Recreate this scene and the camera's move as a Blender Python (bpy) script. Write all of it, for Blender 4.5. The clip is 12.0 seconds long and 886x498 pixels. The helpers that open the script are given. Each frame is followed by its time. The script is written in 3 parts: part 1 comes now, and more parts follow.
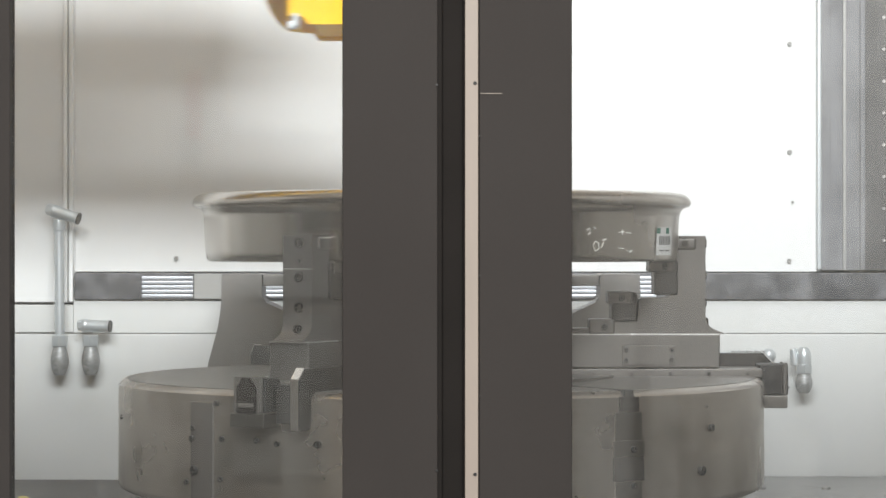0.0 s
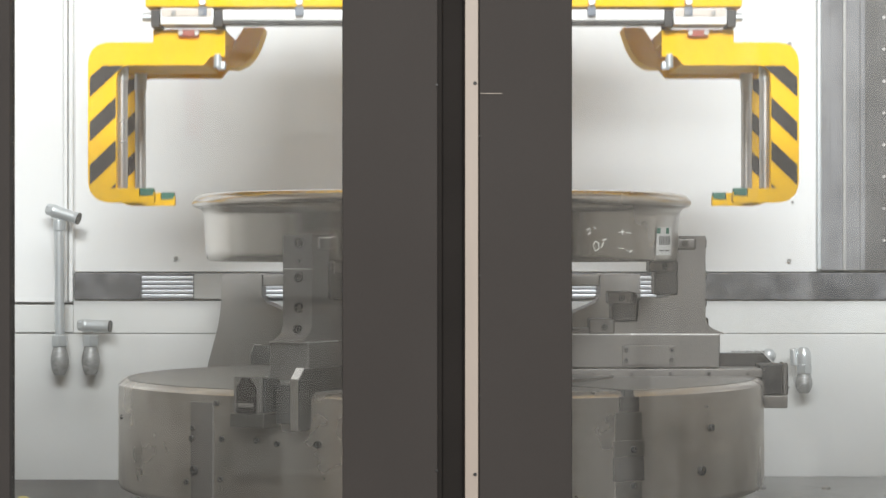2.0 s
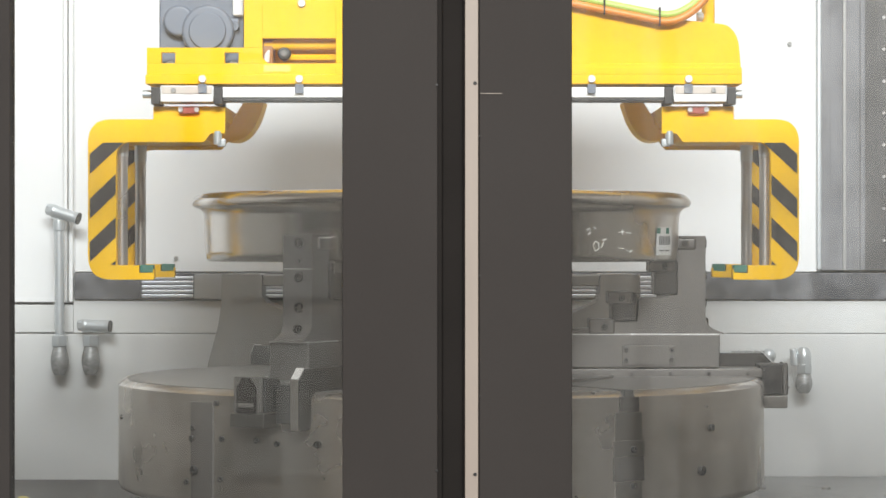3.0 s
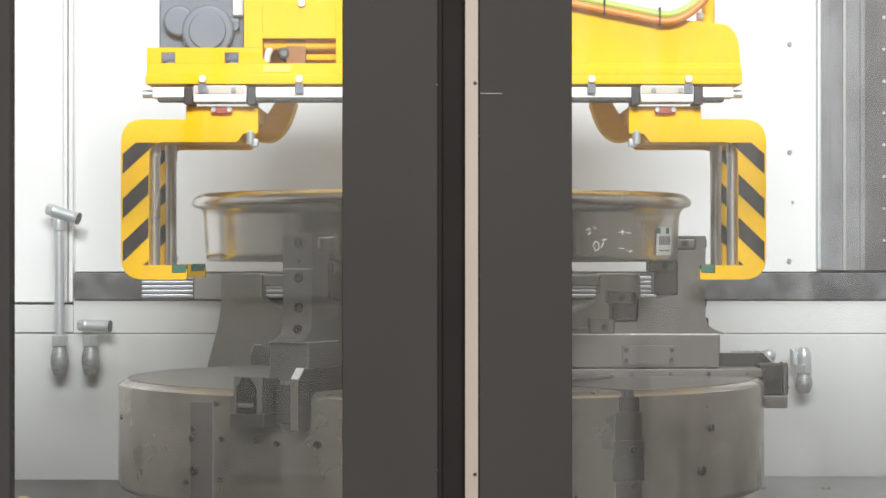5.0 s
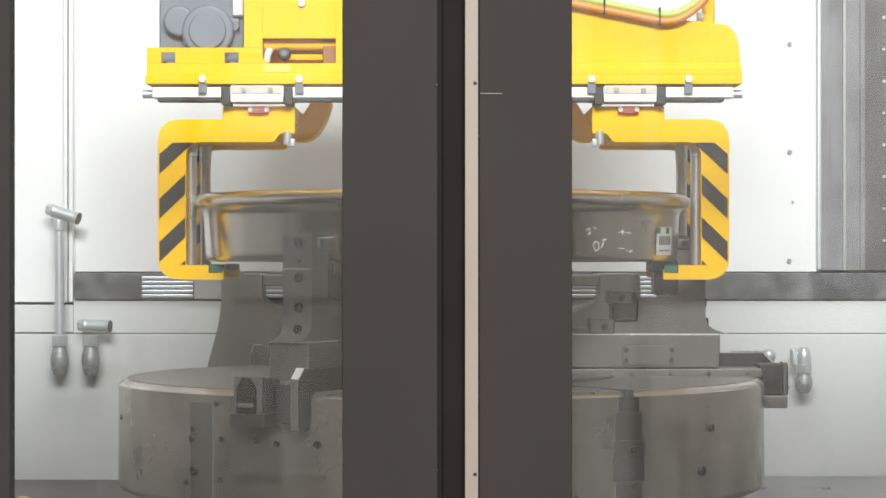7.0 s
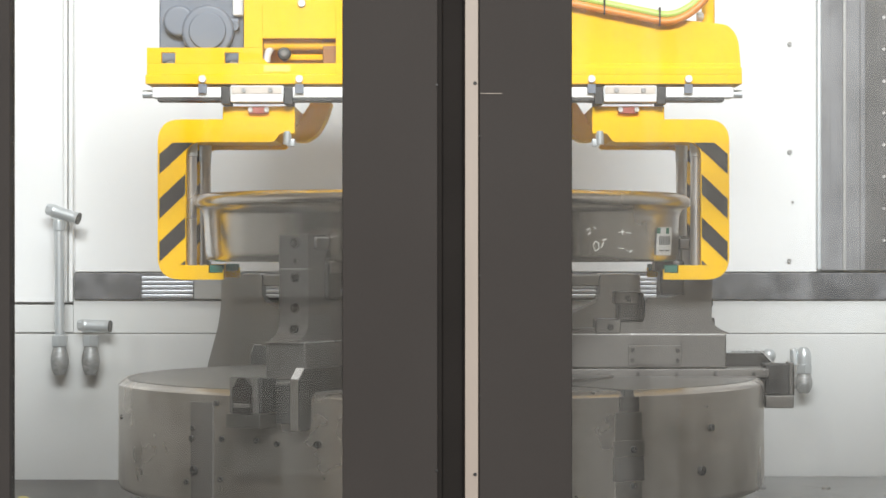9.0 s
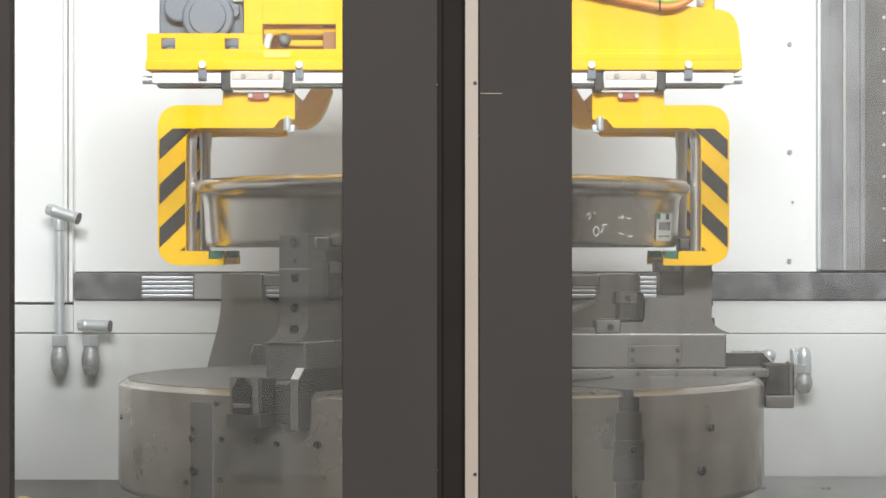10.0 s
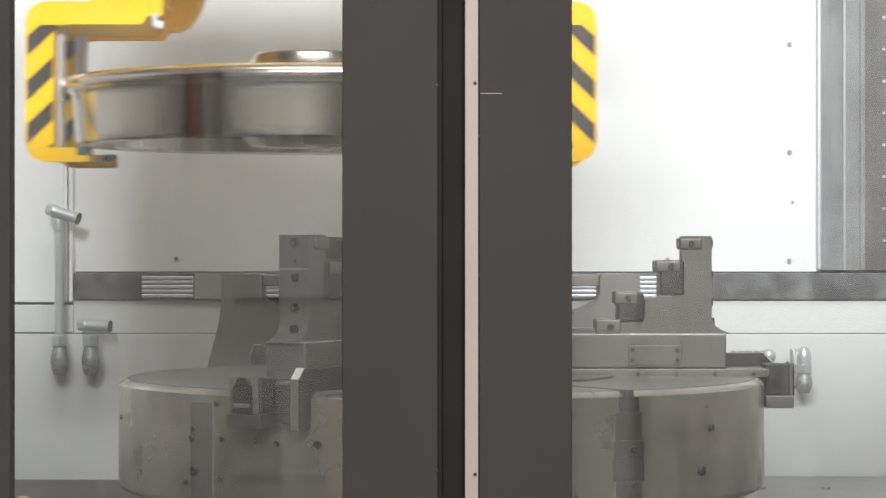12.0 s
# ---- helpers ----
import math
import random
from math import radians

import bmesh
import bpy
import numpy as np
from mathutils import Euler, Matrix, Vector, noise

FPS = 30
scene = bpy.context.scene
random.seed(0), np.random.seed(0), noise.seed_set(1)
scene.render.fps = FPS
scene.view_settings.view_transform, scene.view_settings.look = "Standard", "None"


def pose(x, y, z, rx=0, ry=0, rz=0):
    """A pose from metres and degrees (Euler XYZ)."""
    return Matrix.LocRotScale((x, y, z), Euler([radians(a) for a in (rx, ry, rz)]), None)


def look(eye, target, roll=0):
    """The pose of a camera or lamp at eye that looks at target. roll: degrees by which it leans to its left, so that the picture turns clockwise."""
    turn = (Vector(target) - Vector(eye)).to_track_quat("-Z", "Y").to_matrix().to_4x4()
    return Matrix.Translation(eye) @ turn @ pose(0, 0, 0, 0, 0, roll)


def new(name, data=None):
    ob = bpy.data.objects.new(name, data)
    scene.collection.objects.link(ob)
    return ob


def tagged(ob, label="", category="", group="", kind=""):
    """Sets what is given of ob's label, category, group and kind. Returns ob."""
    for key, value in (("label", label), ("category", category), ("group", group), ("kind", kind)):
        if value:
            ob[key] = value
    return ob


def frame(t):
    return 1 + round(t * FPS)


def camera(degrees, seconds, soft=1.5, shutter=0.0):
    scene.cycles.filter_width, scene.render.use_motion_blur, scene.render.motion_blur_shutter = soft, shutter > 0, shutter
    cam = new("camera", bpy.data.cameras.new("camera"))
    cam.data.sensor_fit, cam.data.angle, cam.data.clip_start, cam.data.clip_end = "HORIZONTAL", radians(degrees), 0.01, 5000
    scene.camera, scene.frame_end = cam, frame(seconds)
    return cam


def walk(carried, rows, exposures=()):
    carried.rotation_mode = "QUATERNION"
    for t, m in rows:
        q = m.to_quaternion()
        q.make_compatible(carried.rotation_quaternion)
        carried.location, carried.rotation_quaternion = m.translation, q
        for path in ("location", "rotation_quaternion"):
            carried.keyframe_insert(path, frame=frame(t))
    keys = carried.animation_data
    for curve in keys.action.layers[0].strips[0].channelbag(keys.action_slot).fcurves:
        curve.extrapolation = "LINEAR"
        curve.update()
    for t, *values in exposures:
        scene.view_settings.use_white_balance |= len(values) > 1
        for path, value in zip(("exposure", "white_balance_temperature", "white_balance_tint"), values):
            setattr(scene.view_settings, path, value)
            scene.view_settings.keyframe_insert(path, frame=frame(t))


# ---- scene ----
ZC = 1.60           # lens height; the machine's parts are dimensioned from this level
D = 5.05            # lens to spindle axis

cam = camera(19.57, 12.0, soft=1.5, shutter=0.5)
EYE = look((0, -D, ZC), (0, 0, ZC))
walk(cam, [(0.0, EYE), (12.0, EYE)], exposures=[(0.0, 0.0), (12.0, 0.0)])

# ---- light: a bright hall, its roof light falling into the open-topped machine ----
world = bpy.data.worlds.new("hall_air")
scene.world = world
world.use_nodes = True
world.node_tree.nodes["Background"].inputs[0].default_value = (0.9, 0.95, 1.0, 1)
world.node_tree.nodes["Background"].inputs[1].default_value = 0.25


def area(name, eye, target, sx, sy, watts, colour):
    lamp = bpy.data.lights.new(name, "AREA")
    lamp.shape, lamp.size, lamp.size_y, lamp.energy, lamp.color = "RECTANGLE", sx, sy, watts, colour
    ob = new(name, lamp)
    ob.matrix_world = look(eye, target)
    return tagged(ob, "unseen bright light panel in the hall", "lamp")


area("unseen_hall_light", (0.25, -7.5, 5.15), (0, 0.4, 1.7), 4.4, 1.2, 1120, (0.95, 0.985, 1.0))
area("unseen_hall_light", (0.2, -1.7, 5.6), (0.1, 0.1, 1.5), 3.0, 1.0, 95, (0.95, 0.985, 1.0))
# added lamp: brightens the hall wall for reflections in glass and steel
area("unseen_hall_light", (-1.0, -9.6, 6.2), (-0.8, -13, 2.0), 2.4, 1.0, 560, (1.0, 0.95, 0.88))


# ---- materials ----
def material(name, colour, rough=0.5, metal=0.0, grain=0.08, scale=30.0, bump=0.02, stain=0.0, stain_colour=(0.1, 0.09, 0.07), stretch=(1, 1, 1), stain_scale=3.0, spec=0.5):
    """Base colour with fine grain, larger uneven patches and slight relief."""
    m = bpy.data.materials.new(name)
    m.use_nodes = True
    n, l = m.node_tree.nodes, m.node_tree.links
    p = n["Principled BSDF"]
    p.inputs["Metallic"].default_value = metal
    p.inputs["Specular IOR Level"].default_value = spec
    co = n.new("ShaderNodeTexCoord")
    mp = n.new("ShaderNodeMapping")
    mp.inputs["Scale"].default_value = stretch
    l.new(co.outputs["Object"], mp.inputs[0])
    fine = n.new("ShaderNodeTexNoise")
    fine.inputs["Scale"].default_value, fine.inputs["Detail"].default_value = scale, 5
    broad = n.new("ShaderNodeTexNoise")
    broad.inputs["Scale"].default_value, broad.inputs["Detail"].default_value = stain_scale, 4
    l.new(mp.outputs[0], fine.inputs["Vector"])
    l.new(co.outputs["Object"], broad.inputs["Vector"])
    ramp = n.new("ShaderNodeMapRange")
    ramp.inputs["To Min"].default_value, ramp.inputs["To Max"].default_value = 1 - grain, 1 + grain
    l.new(fine.outputs[0], ramp.inputs[0])
    mul = n.new("ShaderNodeMix")
    mul.data_type, mul.blend_type = "RGBA", "MULTIPLY"
    mul.inputs[0].default_value = 1
    mul.inputs[6].default_value = (*colour, 1)
    l.new(ramp.outputs[0], mul.inputs[7])
    patch = n.new("ShaderNodeMapRange")
    patch.inputs["From Min"].default_value, patch.inputs["From Max"].default_value = 0.45, 0.75
    patch.inputs["To Max"].default_value = stain
    l.new(broad.outputs[0], patch.inputs[0])
    mix = n.new("ShaderNodeMix")
    mix.data_type = "RGBA"
    mix.inputs[7].default_value = (*stain_colour, 1)
    l.new(patch.outputs[0], mix.inputs[0])
    l.new(mul.outputs[2], mix.inputs[6])
    l.new(mix.outputs[2], p.inputs["Base Color"])
    rr = n.new("ShaderNodeMapRange")
    rr.inputs["To Min"].default_value, rr.inputs["To Max"].default_value = max(rough - 0.1, 0.03), min(rough + 0.1, 1)
    l.new(broad.outputs[0], rr.inputs[0])
    l.new(rr.outputs[0], p.inputs["Roughness"])
    if bump:
        b = n.new("ShaderNodeBump")
        b.inputs["Strength"].default_value, b.inputs["Distance"].default_value = bump * 5, 0.001
        l.new(fine.outputs[0], b.inputs["Height"])
        l.new(b.outputs[0], p.inputs["Normal"])
    return m


def glass(name, dirt, scale, tint, veil):
    """Clear pane with dried coolant specks and haze, its upright bands standing in for reflections."""
    m = bpy.data.materials.new(name)
    m.use_nodes = True
    n, l = m.node_tree.nodes, m.node_tree.links
    n.remove(n["Principled BSDF"])
    clear = n.new("ShaderNodeBsdfTransparent")
    clear.inputs[0].default_value = (*tint, 1)
    shine = n.new("ShaderNodeBsdfGlossy")
    shine.inputs["Roughness"].default_value = 0.02
    fres = n.new("ShaderNodeFresnel")
    fres.inputs[0].default_value = 1.5
    mix = n.new("ShaderNodeMixShader")
    l.new(fres.outputs[0], mix.inputs[0])
    l.new(clear.outputs[0], mix.inputs[1])
    l.new(shine.outputs[0], mix.inputs[2])
    film = n.new("ShaderNodeBsdfDiffuse")
    film.inputs[0].default_value = (0.62, 0.6, 0.56, 1)
    co = n.new("ShaderNodeTexCoord")
    mottle = n.new("ShaderNodeTexNoise")
    mottle.inputs["Scale"].default_value, mottle.inputs["Detail"].default_value = scale, 3
    wide = n.new("ShaderNodeTexNoise")
    wide.inputs["Scale"].default_value, wide.inputs["Detail"].default_value = 5, 3
    l.new(co.outputs["Object"], mottle.inputs["Vector"])
    l.new(co.outputs["Object"], wide.inputs[0])
    a = n.new("ShaderNodeMapRange")
    a.inputs["From Min"].default_value, a.inputs["From Max"].default_value = 0.48, 0.72
    a.inputs["To Max"].default_value = dirt
    l.new(mottle.outputs[0], a.inputs[0])
    speck = n.new("ShaderNodeTexVoronoi")
    speck.inputs["Scale"].default_value = scale * 0.4
    l.new(co.outputs["Object"], speck.inputs["Vector"])
    dot = n.new("ShaderNodeMapRange")
    dot.inputs["From Min"].default_value, dot.inputs["From Max"].default_value = 0.16, 0.08
    dot.inputs["To Max"].default_value = dirt * 1.5
    l.new(speck.outputs["Distance"], dot.inputs[0])
    pick = n.new("ShaderNodeMath")
    pick.operation = "MAXIMUM"
    l.new(a.outputs[0], pick.inputs[0])
    l.new(dot.outputs[0], pick.inputs[1])
    b = n.new("ShaderNodeMath")
    b.operation = "MULTIPLY"
    l.new(pick.outputs[0], b.inputs[0])
    spread = n.new("ShaderNodeMapRange")
    spread.inputs["From Min"].default_value, spread.inputs["From Max"].default_value = 0.38, 0.72
    l.new(wide.outputs[0], spread.inputs[0])
    l.new(spread.outputs[0], b.inputs[1])
    c = n.new("ShaderNodeMath")
    c.operation = "ADD"
    # filmy veil; its soft upright bands are reflections painted into the pane
    band_stretch = n.new("ShaderNodeMapping")
    band_stretch.inputs["Scale"].default_value = (28, 28, 1.2)
    l.new(co.outputs["Object"], band_stretch.inputs[0])
    streak = n.new("ShaderNodeTexNoise")
    streak.inputs["Scale"].default_value, streak.inputs["Detail"].default_value = 1.0, 4
    l.new(band_stretch.outputs[0], streak.inputs[0])
    haze = n.new("ShaderNodeMapRange")
    haze.inputs["From Min"].default_value, haze.inputs["From Max"].default_value = 0.35, 0.75
    haze.inputs["To Min"].default_value, haze.inputs["To Max"].default_value = veil * 0.6, veil * 3.0
    l.new(streak.outputs[0], haze.inputs[0])
    l.new(haze.outputs[0], c.inputs[1])
    l.new(b.outputs[0], c.inputs[0])
    out = n.new("ShaderNodeMixShader")
    l.new(c.outputs[0], out.inputs[0])
    l.new(mix.outputs[0], out.inputs[1])
    l.new(film.outputs[0], out.inputs[2])
    l.new(out.outputs[0], n["Material Output"].inputs[0])
    return m


M_WALL = material("white_sheet_paint", (0.78, 0.78, 0.77), 0.38, 0, 0.02, 60, 0.01, 0.12, (0.55, 0.54, 0.5), stain_scale=2.5)
# lower wall: stains, plus a greyer base that holds its dimmer light
M_WALL2 = material("dimmed_white_paint", (0.63, 0.632, 0.617), 0.42, 0, 0.06, 110, 0.01, 0.3, (0.5, 0.5, 0.45), stain_scale=4)
M_POST = material("dark_grey_powder_coat", (0.0290, 0.0245, 0.0220), 0.85, 0, 0.14, 700, 0.03, 0.3, (0.025, 0.0215, 0.0195), spec=0.2)
M_RUBBER = material("black_rubber", (0.0130, 0.0108, 0.0094), 0.9, 0, 0.1, 200, 0.02, 0.3, (0.01, 0.009, 0.008), stain_scale=9, spec=0.12)
M_EDGE = material("pale_edge_profile", (0.23, 0.188, 0.155), 0.55, 0.0, 0.06, 120, 0.02, 0.2, (0.11, 0.09, 0.075), (1, 1, 0.05))
M_EDGEP = material("dull_beige_plate", (0.5, 0.44, 0.38), 0.45, 0.3, 0.06, 80, 0.01, 0.3, (0.4, 0.33, 0.26))
M_STEEL = material("machined_steel", (0.15, 0.139, 0.128), 0.40, 0.65, 0.10, 60, 0.006, 0.35, (0.24, 0.23, 0.21), (1, 1, 6))
M_CHUCK = material("turned_chuck_steel", (0.455, 0.41, 0.36), 0.30, 0.86, 0.16, 16, 0.006, 0.85, (0.2, 0.18, 0.155), (0.6, 0.6, 14), 6)
M_TOPF = material("dull_face_steel", (0.17, 0.16, 0.147), 0.5, 0.5, 0.1, 50, 0.006, 0.5, (0.2, 0.19, 0.17), stain_scale=6)
M_SLOT = material("dark_slot_steel", (0.26, 0.245, 0.225), 0.34, 1.0, 0.08, 40, 0.006, 0.3, (0.14, 0.13, 0.12))
M_DARKST = material("blackened_steel", (0.028, 0.027, 0.026), 0.5, 0.3, 0.15, 60, 0.01, 0.3, (0.05, 0.048, 0.045))
M_WHEEL = material("turned_wheel_steel", (0.56, 0.52, 0.475), 0.25, 1.0, 0.05, 20, 0.0, 0.25, (0.4, 0.37, 0.33), (1, 1, 25))
M_YELLOW = material("signal_yellow_paint", (0.95, 0.54, 0.001), 0.55, 0, 0.03, 60, 0.006, 0.06, (0.7, 0.36, 0.01), spec=0.1)
M_STRIPE = material("dark_hazard_paint", (0.032, 0.028, 0.026), 0.6, 0, 0.15, 90, 0.01, 0.2, (0.07, 0.06, 0.045), spec=0.2)
M_CHROME = material("bright_rod_steel", (0.55, 0.53, 0.51), 0.3, 0.75, 0.02, 40, 0, 0.1, (0.4, 0.38, 0.36))
M_RAIL = material("ground_rail_steel", (0.8, 0.79, 0.77), 0.35, 0.25, 0.03, 60, 0)
M_GREY = material("blue_grey_motor_paint", (0.15, 0.172, 0.21), 0.4, 0, 0.05, 70, 0.01)
M_GREEN = material("green_rubber_pad", (0.02, 0.15, 0.10), 0.6, 0, 0.15, 90, 0.02)
M_RED = material("red_nameplate", (0.38, 0.08, 0.05), 0.45, 0, 0.05, 50, 0)
M_ZINC = material("zinc_plated_fitting", (0.58, 0.61, 0.62), 0.35, 0.5, 0.06, 80, 0.01, 0.3, (0.35, 0.36, 0.35))
M_RIB = material("grey_way_cover_steel", (0.2, 0.2, 0.205), 0.5, 0.3, 0.4, 30, 0.01, 0.6, (0.11, 0.11, 0.112), (1, 1, 0.12), 14)
M_RIBD = material("dark_cover_steel", (0.1, 0.097, 0.094), 0.5, 0.3, 0.4, 30, 0.01, 0.5, (0.06, 0.056, 0.052), (1, 1, 0.12), 14)
M_BAND = material("dark_scuffed_guide_steel", (0.085, 0.085, 0.089), 0.42, 0.5, 0.6, 130, 0.02, 0.75, (0.22, 0.22, 0.23), (1, 1, 0.35), 22)
# steel darkened to hold the shade on inner and side faces
M_CLAMP = material("shaded_clamp_steel", (0.045, 0.042, 0.039), 0.42, 0.6, 0.1, 60, 0.006, 0.4, (0.05, 0.048, 0.044))
M_BRIGHT = material("highlight_steel", (0.72, 0.70, 0.67), 0.45, 0.6, 0.25, 220, 0.02, 0.3, (0.5, 0.48, 0.45), stain_scale=40)
M_STICKER = material("faded_yellow_sticker", (0.17, 0.14, 0.05), 0.6, 0, 0.08, 90, 0.01)
M_PALE = material("pale_yellow_label", (0.9, 0.72, 0.12), 0.5, 0, 0.03, 80, 0)
M_SLAT = material("bright_slat_steel", (0.66, 0.68, 0.72), 0.3, 0.55, 0.05, 40, 0)
M_LEDGE = material("speckled_ledge_steel", (0.3, 0.3, 0.295), 0.5, 0.2, 0.5, 220, 0.02, 0.5, (0.18, 0.18, 0.175), stain_scale=25)
M_MOTTLE = material("mottled_zinc", (0.34, 0.345, 0.34), 0.5, 0.4, 0.7, 130, 0.06, 0.7, (0.16, 0.165, 0.155), stain_scale=45)
M_CAST = material("grey_cast_housing", (0.34, 0.335, 0.32), 0.45, 0.3, 0.06, 50, 0.02, 0.4, (0.24, 0.23, 0.21))
M_BED = material("dark_bed_plate", (0.06, 0.058, 0.056), 0.5, 0.2, 0.5, 160, 0.02, 0.5, (0.03, 0.03, 0.028), stain_scale=12)
M_BRACKET = material("light_grey_cast_paint", (0.22, 0.21, 0.197), 0.45, 0.0, 0.08, 50, 0.02, 0.5, (0.30, 0.288, 0.27))
M_HALL = material("hall_wall_paint", (0.55, 0.5, 0.44), 0.7, 0, 0.04, 20, 0.01, 0.15, (0.4, 0.36, 0.3))
M_FLOOR = material("grey_hall_floor", (0.17, 0.165, 0.155), 0.5, 0, 0.08, 20, 0.01, 0.3, (0.12, 0.115, 0.105))
M_CHALK = material("white_chalk", (0.8, 0.79, 0.74), 0.9, 0, 0.1, 400, 0.02)
M_LABEL = material("paper_label", (0.72, 0.72, 0.7), 0.6, 0, 0.03, 100, 0)
M_INK = material("black_print", (0.03, 0.03, 0.03), 0.6, 0, 0.05, 100, 0)
M_WIRE = material("green_yellow_wire", (0.45, 0.6, 0.12), 0.4, 0, 0.05, 50, 0)
M_ORANGE = material("orange_hose", (0.75, 0.25, 0.03), 0.4, 0, 0.05, 50, 0)
M_ORANGE_DULL = material("dull_orange_paint", (0.32, 0.13, 0.02), 0.5, 0, 0.1, 60, 0.01, 0.4, (0.2, 0.09, 0.03))
M_GLASS_L = glass("clear_door_pane", 0.03, 240, (0.905, 0.912, 0.916), 0.009)
M_GLASS_R = glass("speckled_door_pane", 0.075, 330, (0.902, 0.908, 0.914), 0.014)


# ---- mesh tools ----
def mesh_object(name, bm, mat, smooth=False):
    bmesh.ops.recalc_face_normals(bm, faces=bm.faces)
    me = bpy.data.meshes.new(name)
    bm.to_mesh(me)
    bm.free()
    me.materials.append(mat)
    if smooth:
        for f in me.polygons:
            f.use_smooth = True
        me.set_sharp_from_angle(angle=radians(50))
        ob = new(name, me)
        ob.modifiers.new("even_normals", "WEIGHTED_NORMAL").keep_sharp = True
        return ob
    return new(name, me)


def part(name, bm, mat, parent, label="", smooth=True):
    ob = mesh_object(name, bm, mat, smooth)
    ob.parent = parent
    return tagged(ob, label) if label else ob


def thing(name, at, label, category, group="", kind=""):
    e = new(name)
    e.empty_display_size = 0.05
    e.location = at
    return tagged(e, label, category, group, kind)


def box(x0, x1, y0, y1, z0, z1, bevel=0.0, bm=None):
    bm = bm or bmesh.new()
    vs = bmesh.ops.create_cube(bm, size=1.0)["verts"]
    bmesh.ops.scale(bm, vec=(x1 - x0, y1 - y0, z1 - z0), verts=vs)
    bmesh.ops.translate(bm, vec=((x0 + x1) / 2, (y0 + y1) / 2, (z0 + z1) / 2), verts=vs)
    if bevel:
        edges = list({e for v in vs for e in v.link_edges})
        bmesh.ops.bevel(bm, geom=edges, offset=bevel, segments=2, affect="EDGES", profile=0.5)
    return bm


def tube(p, q, r, r2=None, seg=20, bevel=0.0, bm=None):
    bm = bm or bmesh.new()
    p, q = Vector(p), Vector(q)
    vs = bmesh.ops.create_cone(bm, cap_ends=True, segments=seg, radius1=r, radius2=r if r2 is None else r2, depth=(q - p).length)["verts"]
    m = Matrix.Translation((p + q) / 2) @ (q - p).to_track_quat("Z", "Y").to_matrix().to_4x4()
    if bevel:
        edges = [e for e in {e for v in vs for e in v.link_edges} if any(len(f.verts) > 4 for f in e.link_faces)]
        got = bmesh.ops.bevel(bm, geom=edges, offset=bevel, segments=2, affect="EDGES", profile=0.5)
        vs = list({v for v in vs if v.is_valid} | set(got["verts"]))
    bmesh.ops.transform(bm, matrix=m, verts=vs)
    return bm


def ball(c, r, bm=None, sz=1.0):
    bm = bm or bmesh.new()
    vs = bmesh.ops.create_uvsphere(bm, u_segments=20, v_segments=12, radius=r)["verts"]
    bmesh.ops.scale(bm, vec=(1, 1, sz), verts=vs)
    bmesh.ops.translate(bm, vec=c, verts=vs)
    return bm


def rounded(points, radii, seg=5):
    """A closed outline in x and z with its corners rounded."""
    out = []
    n = len(points)
    for i, (p, r) in enumerate(zip(points, radii)):
        p = Vector(p)
        a, b = Vector(points[i - 1]) - p, Vector(points[(i + 1) % n]) - p
        if r <= 0:
            out.append(p)
            continue
        r = min(r, a.length * 0.49, b.length * 0.49)
        s, e = p + a.normalized() * r, p + b.normalized() * r
        for k in range(seg + 1):
            t = k / seg
            out.append((1 - t) ** 2 * s + 2 * t * (1 - t) * p + t * t * e)
    return out


def prism(points, y0, y1, bevel=0.0, bm=None):
    """An outline in x and z drawn out from y0 to y1."""
    bm = bm or bmesh.new()
    front = [bm.verts.new((p[0], y0, p[1])) for p in points]
    back = [bm.verts.new((p[0], y1, p[1])) for p in points]
    n = len(points)
    fa, fb = bm.faces.new(front), bm.faces.new(back[::-1])
    for i in range(n):
        bm.faces.new((front[i], back[i], back[(i + 1) % n], front[(i + 1) % n]))
    if bevel:
        bmesh.ops.bevel(bm, geom=list(fa.edges) + list(fb.edges), offset=bevel, segments=2, affect="EDGES", profile=0.5)
    return bm


def lathe(profile, seg=128, bm=None, closed=True):
    """A closed outline in radius and height turned round the z axis."""
    bm = bm or bmesh.new()
    rings = []
    for k in range(seg):
        a = 2 * math.pi * k / seg
        rings.append([bm.verts.new((r * math.cos(a), r * math.sin(a), z)) for r, z in profile])
    n = len(profile)
    for k in range(seg):
        a, b = rings[k], rings[(k + 1) % seg]
        for i in range(n if closed else n - 1):
            j = (i + 1) % n
            bm.faces.new((a[i], b[i], b[j], a[j]))
    return bm


def pipe(points, r, seg=10, bm=None):
    """A round bar along a line of points."""
    bm = bm or bmesh.new()
    pts = [Vector(p) for p in points]
    rings = []
    for i, p in enumerate(pts):
        d = (pts[min(i + 1, len(pts) - 1)] - pts[max(i - 1, 0)]).normalized()
        u = d.cross(Vector((0.13, 0.97, 0.21))).normalized()
        v = d.cross(u)
        rings.append([bm.verts.new(p + r * (math.cos(2 * math.pi * k / seg) * u + math.sin(2 * math.pi * k / seg) * v)) for k in range(seg)])
    for a, b in zip(rings, rings[1:]):
        for k in range(seg):
            bm.faces.new((a[k], a[(k + 1) % seg], b[(k + 1) % seg], b[k]))
    bm.faces.new(rings[0])
    bm.faces.new(rings[-1][::-1])
    return bm


